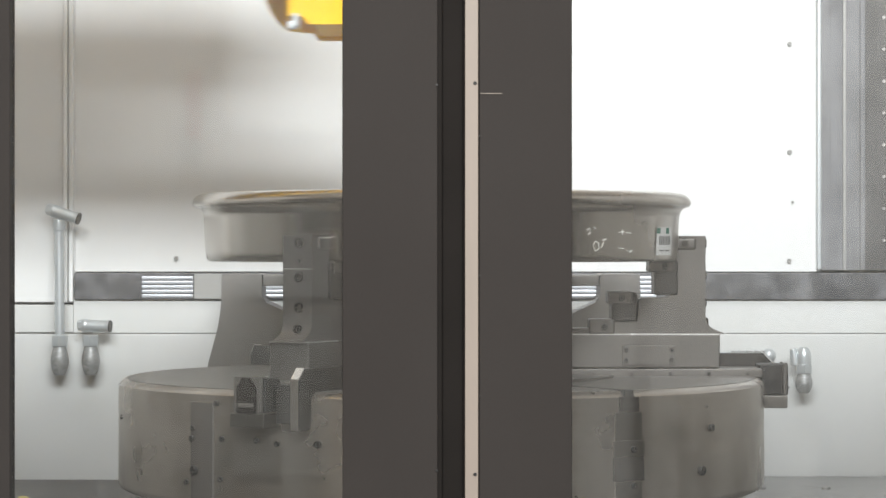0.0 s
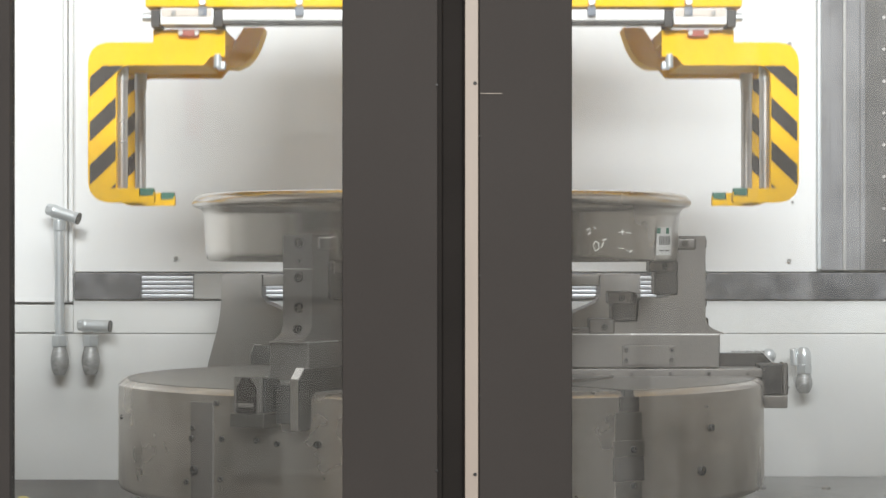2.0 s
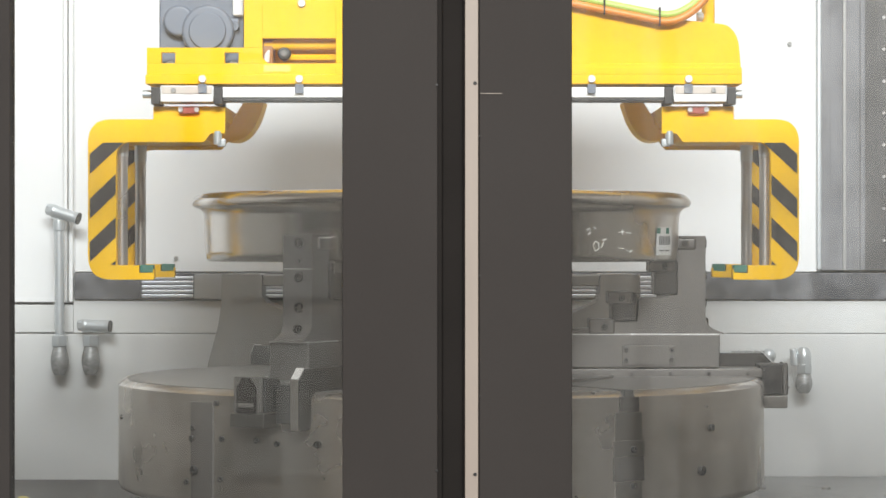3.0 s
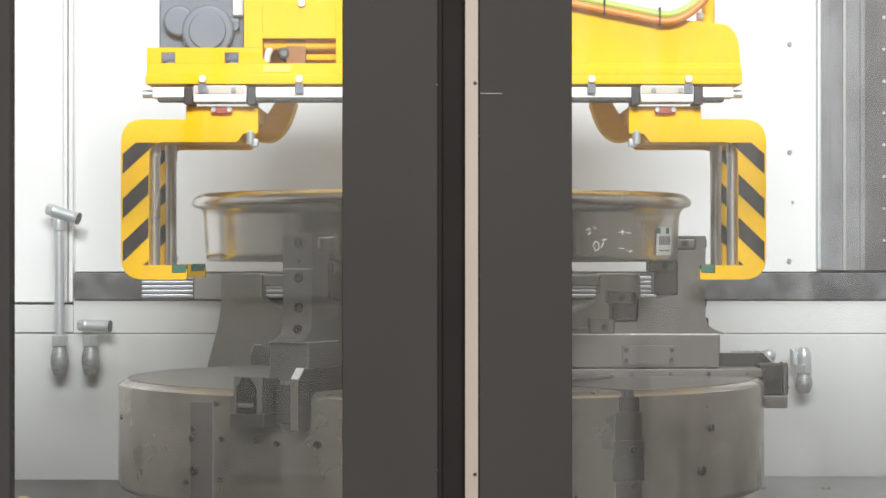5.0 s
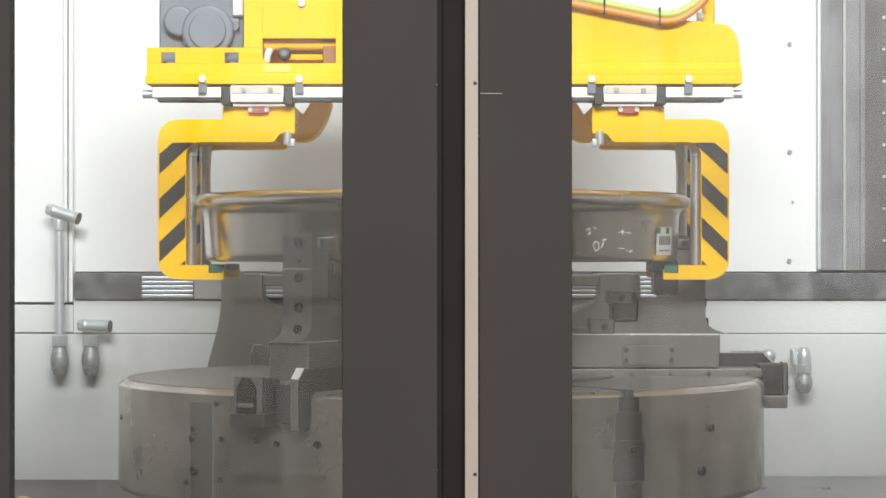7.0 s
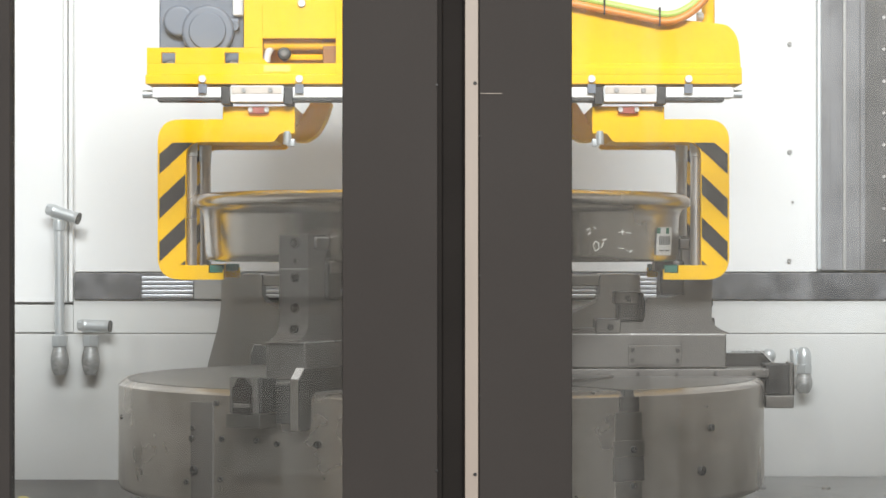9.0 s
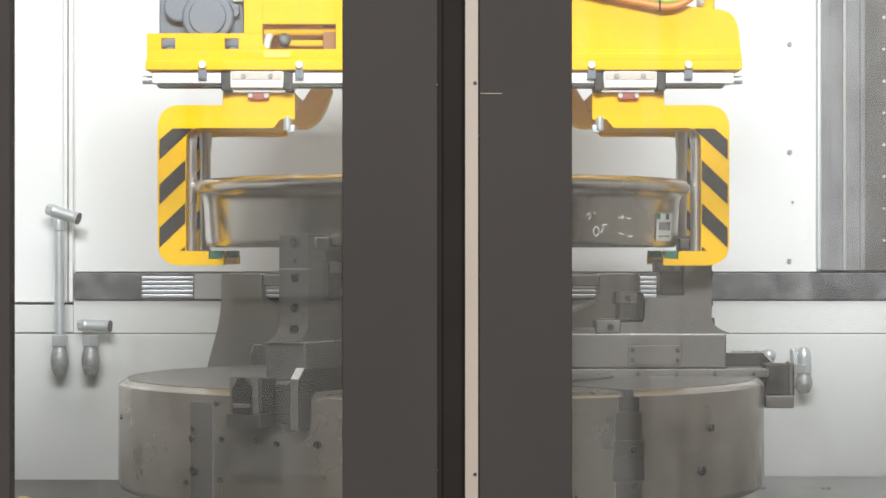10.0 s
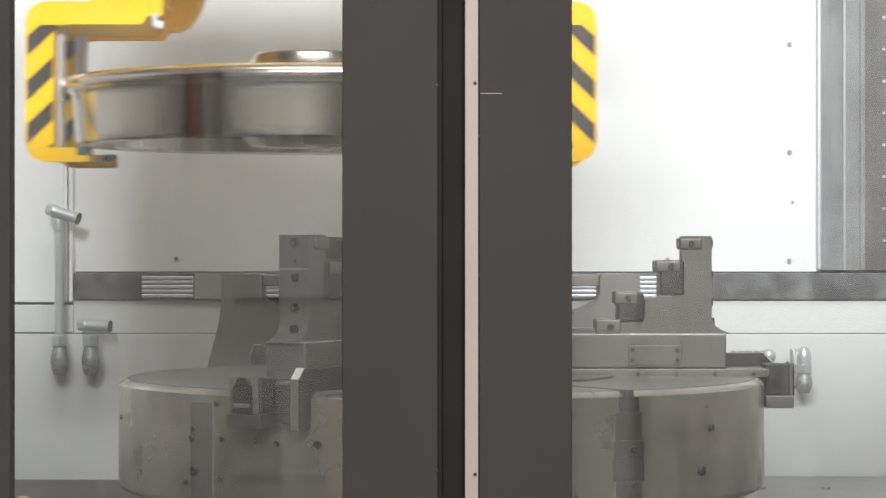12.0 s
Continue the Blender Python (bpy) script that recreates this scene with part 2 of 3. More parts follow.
def screw(parent, x, y, z, r=0.006, mat=None, turn=None, name="bolt"):
    """A socket-head screw whose head looks towards -y, or along turn."""
    bm = bmesh.new()
    prof = [(0.0001, -0.25), (0.45, -0.25), (0.5, -0.7), (0.85, -0.7), (1.0, -0.5), (1.0, 0.2), (0.0001, 0.2)]
    lathe([(a * r, b * r) for a, b in prof], 12, bm, closed=False)
    bmesh.ops.rotate(bm, matrix=Euler((radians(-90), 0, 0)).to_matrix(), verts=bm.verts)
    if turn:
        bmesh.ops.rotate(bm, matrix=Euler((0, 0, turn)).to_matrix(), verts=bm.verts)
    bmesh.ops.translate(bm, vec=(x, y, z), verts=bm.verts)
    return part(name, bm, mat or M_CHROME, parent)


# ---- hall round the machine ----
def hall():
    for name, b, mat, lab in (
        ("floor", (-9, 9, -13, 4, -0.1, 0.0), M_FLOOR, "grey concrete hall floor under the machine"),
        ("wall_south", (-9, 9, -13.2, -13, 0, 9), M_HALL, "beige painted hall wall behind the viewer"),
        ("wall_west", (-9.2, -9, -13, 4, 0, 9), M_HALL, "beige painted hall side wall"),
        ("wall_east", (9, 9.2, -13, 4, 0, 9), M_HALL, "beige painted hall side wall"),
        ("wall_north", (-9, 9, 4, 4.2, 0, 9), M_HALL, "beige painted hall end wall"),
        ("ceiling", (-9, 9, -13, 4, 9, 9.2), M_HALL, "pale hall roof"),
    ):
        tagged(mesh_object(name, box(*b), mat), lab, "building", kind="structure")
    c = thing("hall_cabinet", (-0.9, -12.96, 0), "tall beige panelled cabinet against the hall wall", "cabinet")
    part("carcass", box(-0.46, 0.46, -0.04, 0.3, 0.0, 3.3, 0.01), M_HALL, c)
    for z0, z1 in ((2.30, 2.75), (2.80, 3.2), (1.3, 1.87), (0.2, 1.2)):
        part("door", box(-0.40, 0.20, 0.3, 0.33, z0, z1, 0.01), M_LABEL, c)
    r = thing("red_cylinder", (-1.56, -12.9, 2.28), "red metal cylinder hanging on the hall wall", "cylinder")
    part("shell", tube((0, 0, 0), (0, 0, 0.42), 0.055, bevel=0.02), M_RED, r)
    part("bracket", box(-0.03, 0.03, -0.1, -0.05, 0.1, 0.3, 0.004), M_STRIPE, r)


hall()


# ---- machine housing ----
YB = 1.0     # back wall of the working space


def housing():
    w = thing("wall_machine_back", (0, YB, 0), "white painted sheet steel back wall of the machine", "machine wall", kind="structure")
    part("backing", box(-2.2, 1.9, 0.03, 0.06, 0.3, 2.75), M_WALL, w)
    part("panel", box(-0.866, 0.889, 0.0, 0.028, ZC - 0.054, 2.75, 0.002), M_WALL, w)
    part("panel", box(-2.15, -0.890, -0.012, 0.028, ZC - 0.125, 2.75, 0.002), M_WALL, w)
    part("panel", box(-2.15, -0.868, -0.02, 0.028, ZC - 0.196, ZC - 0.131, 0.002), M_WALL2, w)
    part("panel", box(-0.8675, 1.55, -0.02, 0.028, ZC - 0.1972, ZC - 0.1205, 0.001), M_WALL2, w)
    part("panel", box(-2.15, 1.55, -0.024, 0.028, ZC - 0.60, ZC - 0.199, 0.002), M_WALL2, w)
    part("trim_backing", box(-0.8905, -0.8655, -0.006, 0.029, ZC - 0.124, 2.74), M_WALL, w, smooth=False)
    part("corner_trim", box(-0.889, -0.880, -0.035, 0.028, ZC - 0.125, 2.75, 0.002), M_WALL, w)
    part("corner_trim", box(-0.8785, -0.8675, -0.028, 0.028, ZC - 0.125, 2.75, 0.003), M_WALL, w)
    for x, z in ((0.529, -0.025), (0.816, 0.483), (0.816, 0.228), (0.815, -0.028), (-0.628, -0.022), (0.823, 0.11)):
        screw(w, x, -0.002, ZC + z, 0.0055 if x < 0.82 else 0.0035, M_CAST)
    # dark guide strip across the wall
    g = thing("guide_strip", (0, YB - 0.03, ZC - 0.12), "dark scuffed steel guide strip across the machine wall", "guide strip", kind="structure")
    part("strip", box(-0.864, 1.55, 0.0, 0.03, 0.001, 0.064, 0.002), M_BAND, g)
    for i in range(5):
        part("rib", box(-0.706, -0.585, -0.004, 0.0, 0.006 + i * 0.0105, 0.0145 + i * 0.0105, 0.002), M_SLAT, g)
        part("rib", box(-0.42, 0.5, -0.004, 0.0, 0.006 + i * 0.0105, 0.0145 + i * 0.0105, 0.002), M_SLAT, g)
    part("cover_plate", box(-0.583, -0.517, -0.004, 0.0, 0.003, 0.062, 0.001), M_CAST, g, "dull grey cover plate")
    part("cover_plate", box(-0.516, -0.421, -0.002, 0.0, 0.003, 0.062, 0.001), M_RIBD, g)
    # ribbed vertical way cover
    c = thing("way_cover", (0.889, YB, ZC - 0.05), "tall grey steel way cover with vertical ribs", "way cover", kind="structure")
    part("cover_back", box(-0.004, 0.30, 0.0, 0.0285, 0.0, 1.2), M_RIB, c, smooth=False)
    part("edge_strip", box(-0.011, 0.002, -0.014, 0.0275, 0.0, 1.2, 0.004), M_ZINC, c, "pale bevelled edge strip")
    # the narrow M_CAST strip is a highlight line put in as paler colour
    for x0, x1, y, mat in ((0.002, 0.022, -0.010, M_RIB), (0.022, 0.052, -0.006, M_RIB), (0.052, 0.059, -0.009, M_CAST), (0.059, 0.092, -0.006, M_RIB), (0.092, 0.104, -0.010, M_RIB), (0.104, 0.18, -0.006, M_RIBD), (0.18, 0.30, -0.012, M_RIBD)):
        part("cover_strip", box(x0, x1, y, 0.0005, 0.0, 1.2, 0.0008), mat, c)
    for i in range(9):
        screw(c, 0.148, -0.007, 0.07 + i * 0.075, 0.004, M_CHROME)
    for name, b, lab in (
        ("wall_machine_left", (-2.25, -2.2, -0.9, YB, 0.3, 2.75), "white machine side wall"),
        ("wall_machine_right", (1.55, 1.6, -0.9, YB, 0.3, 2.75), "white machine side wall"),
    ):
        tagged(mesh_object(name, box(*b), M_WALL), lab, "machine wall", kind="structure")
    bed = thing("machine_bed", (0, 0, 0), "dark oily steel bed plate under the chuck", "machine bed", kind="structure")
    part("bed_plate", box(-2.2, 1.55, -0.88, 0.97, 0.85, ZC - 0.54, 0.004), M_BED, bed)
    part("spindle_base", lathe([(0.3, ZC - 0.54), (0.585, ZC - 0.54), (0.575, ZC - 0.472), (0.3, ZC - 0.472)], 96), M_BED, bed)
    part("ledge_plate", box(0.60, 1.54, 0.15, 0.972, ZC - 0.5395, ZC - 0.5330, 0.002), M_LEDGE, bed, "grey speckled ledge plate")
    for x in (0.707, 0.850):
        part("bolt", tube((x, 0.65, ZC - 0.536), (x, 0.65, ZC - 0.527), 0.010, seg=16, bevel=0.003), M_CAST, bed)


housing()


# ---- sliding doors with windows ----
def doors():
    y0, y1 = -0.955, -0.905
    z0, z1 = 0.75, 2.12
    d = thing("door_1", (0, 0, 0), "closed dark grey sliding machine door with clear window", "machine door", kind="structure")
    part("stile", box(-0.1606, -0.0085, y0, y1, z0, z1, 0.0025), M_POST, d)
    part("stile", box(-0.90, -0.6905, y0, y1, z0, z1, 0.0025), M_POST, d)
    part("rail", box(-0.6905, -0.1606, y0 + 0.002, y1, z0, z0 + 0.16, 0.002), M_POST, d)
    part("rail", box(-0.6905, -0.1606, y0 + 0.002, y1, z1 - 0.03, z1, 0.002), M_POST, d)
    part("pane", box(-0.6905, -0.1606, y0 + 0.02, y0 + 0.026, z0 + 0.16, z1 - 0.03), M_GLASS_L, d, "clear glass pane", False)
    part("sticker", tube((-0.672, y0 + 0.0195, ZC - 0.4115), (-0.672, y0 + 0.0185, ZC - 0.4115), 0.0165, seg=24), M_STICKER, d, "small faded yellow sticker", False)
    part("seal", box(-0.0105, -0.0020, y0 + 0.007, y1 - 0.002, z0, z1), M_RUBBER, d, smooth=False)
    part("seal", box(0.0325, 0.0590, y0 + 0.013, y1 - 0.002, z0, z1), M_RUBBER, d, smooth=False)
    part("seal", box(-0.0030, 0.0340, y0 + 0.022, y1, z0, z1, 0.004), M_RUBBER, d)
    for z in (0.262, -0.353):
        screw(d, -0.0098, y0 - 0.0004, ZC + z, 0.0022, M_DARKST)
    screw(d, -0.159, y0 - 0.0003, ZC + 0.17, 0.0016, M_DARKST)
    d = thing("door_2", (0, 0, 0), "closed dark grey sliding machine door with speckled window", "machine door", kind="structure")
    part("edge_strip", box(0.0350, 0.0563, y0 - 0.002, y0 + 0.010, z0, z1, 0.0015), M_EDGE, d, "bare pale metal edge strip")
    part("stile", box(0.0575, 0.2058, y0, y1, z0, z1, 0.0025), M_POST, d)
    part("stile", box(0.74, 0.95, y0, y1, z0, z1, 0.0025), M_POST, d)
    part("rail", box(0.2058, 0.74, y0 + 0.002, y1, z0, z0 + 0.16, 0.002), M_POST, d)
    part("rail", box(0.2058, 0.74, y0 + 0.002, y1, z1 - 0.03, z1, 0.002), M_POST, d)
    part("pane", box(0.2058, 0.74, y0 + 0.02, y0 + 0.026, z0 + 0.16, z1 - 0.03), M_GLASS_R, d, "glass pane with dried coolant specks", False)
    part("sticker", tube((0.224, y0 + 0.0195, ZC - 0.4115), (0.224, y0 + 0.0185, ZC - 0.4115), 0.0135, seg=24), M_STICKER, d, "small faded yellow sticker", False)
    part("scratch", box(0.060, 0.094, y0 - 0.0006, y0, ZC + 0.2475, ZC + 0.2485), M_EDGE, d)
    for z in (0.2645, -0.359):
        screw(d, 0.051, y0 - 0.0025, ZC + z, 0.0028, M_DARKST)
    for z in (-0.042, -0.234, 0.18):
        screw(d, 0.0585, y0 - 0.0004, ZC + z, 0.0016, M_DARKST)
    f = thing("machine_front", (0, 0, 0), "dark grey sheet steel front of the machine", "machine front", kind="structure")
    part("front_panel", box(-2.25, -0.905, -0.95, -0.90, 0.0, 2.12, 0.003), M_POST, f)
    part("front_panel", box(0.955, 1.6, -0.95, -0.90, 0.0, 2.12, 0.003), M_POST, f)
    part("front_panel", box(-0.905, 0.955, -0.95, -0.90, 0.0, 0.745, 0.003), M_POST, f)


doors()


# ---- chuck with three stepped jaws ----
def chuck():
    root = thing("lathe_chuck", (-0.003, 0, ZC - 0.47), "large oily grey steel three-jaw lathe chuck", "chuck")
    H = 0.213      # top face above the bed
    prof = [(0.0001, 0.0), (0.60, 0.0), (0.626, 0.012), (0.630, 0.022), (0.630, H - 0.003), (0.618, H + 0.007), (0.50, H + 0.007), (0.0001, H + 0.007)]
    part("chuck_body", lathe(prof, 160, closed=False), M_CHUCK, root)
    part("raised_ring", lathe([(0.10, H), (0.34, H), (0.34, H + 0.012), (0.10, H + 0.012)], 96), M_STEEL, root)
    # thin disc, darker than the body, over the top face
    part("top_face", lathe([(0.345, H + 0.004), (0.6135, H + 0.004), (0.6135, H + 0.0082), (0.345, H + 0.0082)], 128), M_TOPF, root, "dull darker top face")
    # slot ends and bores on the side of the body
    slot = Matrix.Rotation(radians(-58.5), 4, "Z")
    for name, b, mat in (
        ("slot_cover", (0.60, 0.6315, -0.029, 0.029, 0.118, H - 0.03, 0.001), M_SLOT),
        ("slot_cover", (0.60, 0.6330, -0.033, 0.033, 0.106, 0.134, 0.0015), M_SLOT),
        ("slot_plug", (0.60, 0.6325, -0.033, 0.033, 0.062, 0.105, 0.0015), M_CLAMP),
        ("slot_foot", (0.60, 0.6312, -0.029, 0.029, 0.022, 0.061, 0.001), M_SLOT),
        ("slot_key", (0.60, 0.634, -0.021, 0.021, H - 0.029, H - 0.003, 0.002), M_RUBBER),
        # dark strips on the surface in place of the shade in a cut slot
        ("top_slot_shade", (0.20, 0.628, -0.0045, 0.0045, H + 0.0065, H + 0.0092, 0.0), M_DARKST),
        ("slot_mouth_shade", (0.595, 0.6335, -0.011, 0.009, H - 0.004, H + 0.0095, 0.001), M_DARKST),
    ):
        bm = box(*b)
        bm.transform(slot)
        part(name, bm, mat, root)
    bm = box(0.630, 0.6345, -0.016, 0.010, H - 0.026, H - 0.006, 0.003)
    bm.transform(slot)
    part("slot_pin", bm, M_CLAMP, root)
    for a, z, r in ((-129.0, 0.196, 0.006), (-134.6, 0.150, 0.006), (-134.8, 0.131, 0.007), (-127.8, 0.1335, 0.006), (-134.1, 0.0745, 0.0105), (-136.1, 0.052, 0.006), (-128.1, 0.062, 0.006),
                    (-109.8, 0.131, 0.008), (-116.9, 0.130, 0.006), (-120.7, 0.134, 0.006), (-162.7, 0.152, 0.005), (-39.7, 0.147, 0.008), (-42.4, 0.071, 0.0105), (-57.8, 0.118, 0.007), (-57.8, 0.054, 0.007)):
        ar = radians(a)
        screw(root, 0.6335 * math.cos(ar), 0.6335 * math.sin(ar), z, r * 0.85, M_DARKST, turn=ar + math.pi / 2)
    for a in (0, 120, 240):
        turn = Matrix.Rotation(radians(a), 4, "Z")
        bm = prism([(0.42, 0.155), (0.660, 0.155), (0.660, 0.243), (0.642, 0.262), (0.42, 0.262)], 0.080, 0.098, 0.0012)
        bm.transform(turn)
        g = part("guide_block", bm, M_CLAMP, root, "dark side block, shade put into its colour", False)
        bm = prism([(0.6605, 0.156), (0.6625, 0.156), (0.6625, 0.2442), (0.6605, 0.2442)], 0.0815, 0.0965)
        bm.transform(turn)
        part("end_strip", bm, M_CHUCK, g, "ground end strip", False)
        # pale plate over the chamfer, its highlight put into the colour
        bm = prism([(0.6618, 0.2452), (0.6430, 0.2640), (0.6417, 0.2627), (0.6605, 0.2439)], 0.0815, 0.0965)
        bm.transform(turn)
        part("chamfer", bm, M_BRIGHT, g, "bright chamfer, highlight put into its colour", False)
        bm = box(0.56, 0.652, 0.043, 0.0795, 0.166, 0.234, 0.003)
        bm.transform(turn)
        part("filler_block", bm, M_DARKST, root)
    bm = box(0.55, 0.6325, -0.030, 0.030, 0.0, H - 0.016, 0.002)
    bm.transform(Matrix.Rotation(radians(-132.6), 4, "Z"))
    part("side_plate", bm, M_STEEL, root)
    jaws = []
    for a in (0, 120, 240):
        j = jaw(root)
        jaws.append((j, a))
    return root, jaws


def jaw(root):
    """A stepped top jaw on its master jaw; x is the way out from the axis, heights from the bed."""
    B = 0.47
    base = box(0.12, 0.543, -0.042, 0.042, B - 0.232, B - 0.166, 0.003)
    j = part("jaw", base, M_STEEL, root)
    w = 0.031
    up = rounded([(0.16, B - 0.166), (0.555, B - 0.166), (0.516, B - 0.15), (0.516, B + 0.0255), (0.458, B + 0.0255), (0.458, B - 0.02), (0.458, B - 0.095), (0.385, B - 0.095), (0.385, B - 0.14), (0.30, B - 0.14), (0.30, B - 0.155), (0.16, B - 0.155)],
                 [0, 0, 0.04, 0.002, 0.002, 0, 0.03, 0.012, 0.012, 0.008, 0.004, 0.002], 6)
    part("top_jaw", prism(up, -w, w), M_STEEL, j)
    part("jaw_joint", box(0.5155, 0.5165, -w + 0.001, w - 0.001, B - 0.0365, B - 0.035), M_CHROME, j)
    part("base_edge", box(0.20, 0.5435, -0.0425, 0.0425, B - 0.1675, B - 0.1655, 0.0005), M_CHROME, j, "thin bright edge")
    part("clamp_block", box(0.415, 0.462, -0.038, 0.038, B - 0.09, B - 0.022, 0.005), M_CLAMP, j)
    part("clamp_block", box(0.332, 0.383, -0.038, 0.038, B - 0.142, B - 0.085, 0.005), M_CLAMP, j)
    part("grip_insert", box(0.405, 0.455, -0.04, 0.04, B - 0.045, B - 0.022, 0.004), M_STEEL, j)
    part("grip_insert", box(0.325, 0.372, -0.04, 0.04, B - 0.108, B - 0.083, 0.004), M_STEEL, j)
    part("grip_insert", box(0.288, 0.338, -0.04, 0.04, B - 0.166, B - 0.137, 0.004), M_STEEL, j)
    part("grip_insert", box(0.452, 0.497, -0.036, 0.036, B - 0.001, B + 0.022, 0.004), M_STEEL, j)
    for x, z in ((0.476, 0.011), (0.436, -0.034), (0.352, -0.096), (0.318, -0.152)):
        screw(j, x, -0.041, B + z, 0.0065, M_DARKST)
    # bolts on the outer end face
    for z, r in ((0.011, 0.009), (-0.022, 0.004), (-0.051, 0.009), (-0.105, 0.009), (-0.144, 0.009)):
        screw(j, 0.5150 if z > -0.13 else 0.5185, 0.004, B + z, r, M_RUBBER, turn=math.pi / 2)
    part("side_plate", box(0.352, 0.456, -0.046, -0.041, B - 0.226, B - 0.188, 0.001), M_STEEL, j)
    for x in (0.36, 0.448):
        for z in (-0.197, -0.217):
            screw(j, x, -0.0465, B + z, 0.0045, M_DARKST)
    # master jaw sliding in the chuck face
    part("master_jaw", box(0.14, 0.625, -0.055, 0.055, B - 0.250, B - 0.233, 0.002), M_STEEL, j)
    part("slide_strip", box(0.14, 0.60, -0.075, 0.075, B - 0.252, B - 0.2475, 0.001), M_STEEL, j)
    for i in range(6):
        screw(j, 0.22 + i * 0.075, -0.0555, B - 0.243, 0.0035, M_DARKST)
    e = part("end_block", box(0.62, 0.668, -0.034, 0.034, B - 0.285, B - 0.225, 0.003), M_DARKST, j)
    part("end_plate", box(0.668, 0.675, -0.029, 0.029, B - 0.285, B - 0.222, 0.002), M_STEEL, j)
    part("end_foot", box(0.62, 0.676, -0.036, 0.036, B - 0.311, B - 0.286, 0.002), M_SLOT, j)
    bm = prism(rounded([(-0.02, 0.0), (0.02, 0.0), (0.02, 0.045), (0.008, 0.062), (-0.008, 0.062), (-0.02, 0.045)], [0.002] * 6), 0, 0.004)
    bm.transform(Matrix.Translation((0.679, 0, B - 0.286)) @ Matrix.Rotation(math.pi / 2, 4, "Z"))
    part("key_slot", bm, M_RUBBER, j)
    part("key_bar", box(0.6785, 0.682, -0.016, 0.016, B - 0.275, B - 0.268, 0.001), M_STEEL, j)
    return j


CHUCK, JAWS = chuck()


# ---- rail wheel ----
def wheel():
    root = thing("rail_wheel", (-0.003, 0, ZC - 0.024), "shiny turned steel railway wheel with flange on top", "rail wheel")
    r = [(0.395, 0.003), (0.455, 0.0), (0.460, 0.005), (0.4625, 0.02), (0.4655, 0.085), (0.469, 0.098), (0.477, 0.104), (0.4855, 0.106), (0.4885, 0.112), (0.486, 0.121),
         (0.477, 0.129), (0.462, 0.132), (0.41, 0.131), (0.402, 0.126), (0.398, 0.085), (0.36, 0.073), (0.22, 0.10), (0.15, 0.12), (0.118, 0.178), (0.112, 0.182), (0.095, 0.182), (0.092, 0.178),
         (0.092, 0.002), (0.12, 0.0), (0.15, 0.03), (0.22, 0.065), (0.36, 0.045), (0.392, 0.03)]
    part("wheel_body", lathe(r, 192), M_WHEEL, root)

    def on_tread(bm):
        """Bends a flat drawing (x along the tread, z up) on to the tread."""
        for v in bm.verts:
            a = -math.pi / 2 + v.co.x / 0.465
            q = 0.4625 + 0.0035 * (v.co.z / 0.09) + 0.0012 - v.co.y
            v.co = Vector((q * math.cos(a), q * math.sin(a), v.co.z))
        return bm
    lab = bmesh.new()
    x0, x1 = 0.488, 0.572
    bmesh.ops.create_grid(lab, x_segments=8, y_segments=2, size=0.5)
    for v in lab.verts:
        v.co = Vector((x0 + (v.co.x + 0.5) * (x1 - x0), 0, 0.012 + (v.co.y + 0.5) * 0.053))
    sticker = part("barcode_label", on_tread(lab), M_LABEL, root, "small white paper label", False)
    part("label_head", on_tread(box(0.488, 0.55, -0.0008, -0.0003, 0.053, 0.064)), M_GREEN, sticker)
    for i in range(7):
        part("print_bar", on_tread(box(0.500 + i * 0.009, 0.504 + i * 0.009, -0.0008, -0.0003, 0.032, 0.048)), M_INK, sticker)
    part("print_bar", on_tread(box(0.500, 0.556, -0.0008, -0.0003, 0.02, 0.022)), M_INK, sticker)
    # chalk strokes on the tread
    for pts in ([(0.262, 0.058), (0.270, 0.062), (0.272, 0.054), (0.266, 0.050)], [(0.278, 0.064), (0.284, 0.060)],
                [(0.284, 0.020), (0.278, 0.030), (0.284, 0.038), (0.292, 0.034), (0.292, 0.024), (0.284, 0.020)], [(0.298, 0.026), (0.304, 0.036)], [(0.300, 0.040), (0.312, 0.042)],
                [(0.330, 0.054), (0.346, 0.056)], [(0.340, 0.060), (0.341, 0.050)], [(0.352, 0.054), (0.366, 0.053)],
                [(0.330, 0.026), (0.346, 0.024)], [(0.356, 0.022), (0.364, 0.018), (0.372, 0.022)]):
        pts = [(x + (0.03 if x > 0.32 else 0.018), z) for x, z in pts]
        line = []
        for (ax, az), (bx, bz) in zip(pts, pts[1:]):
            for k in range(4):
                line.append((ax + (bx - ax) * k / 4, 0.0004, az + (bz - az) * k / 4))
        line.append((pts[-1][0], 0.0004, pts[-1][1]))
        part("chalk_stroke", on_tread(pipe(line, 0.0008, 6)), M_CHALK, root)
    return root


WHEEL = wheel()


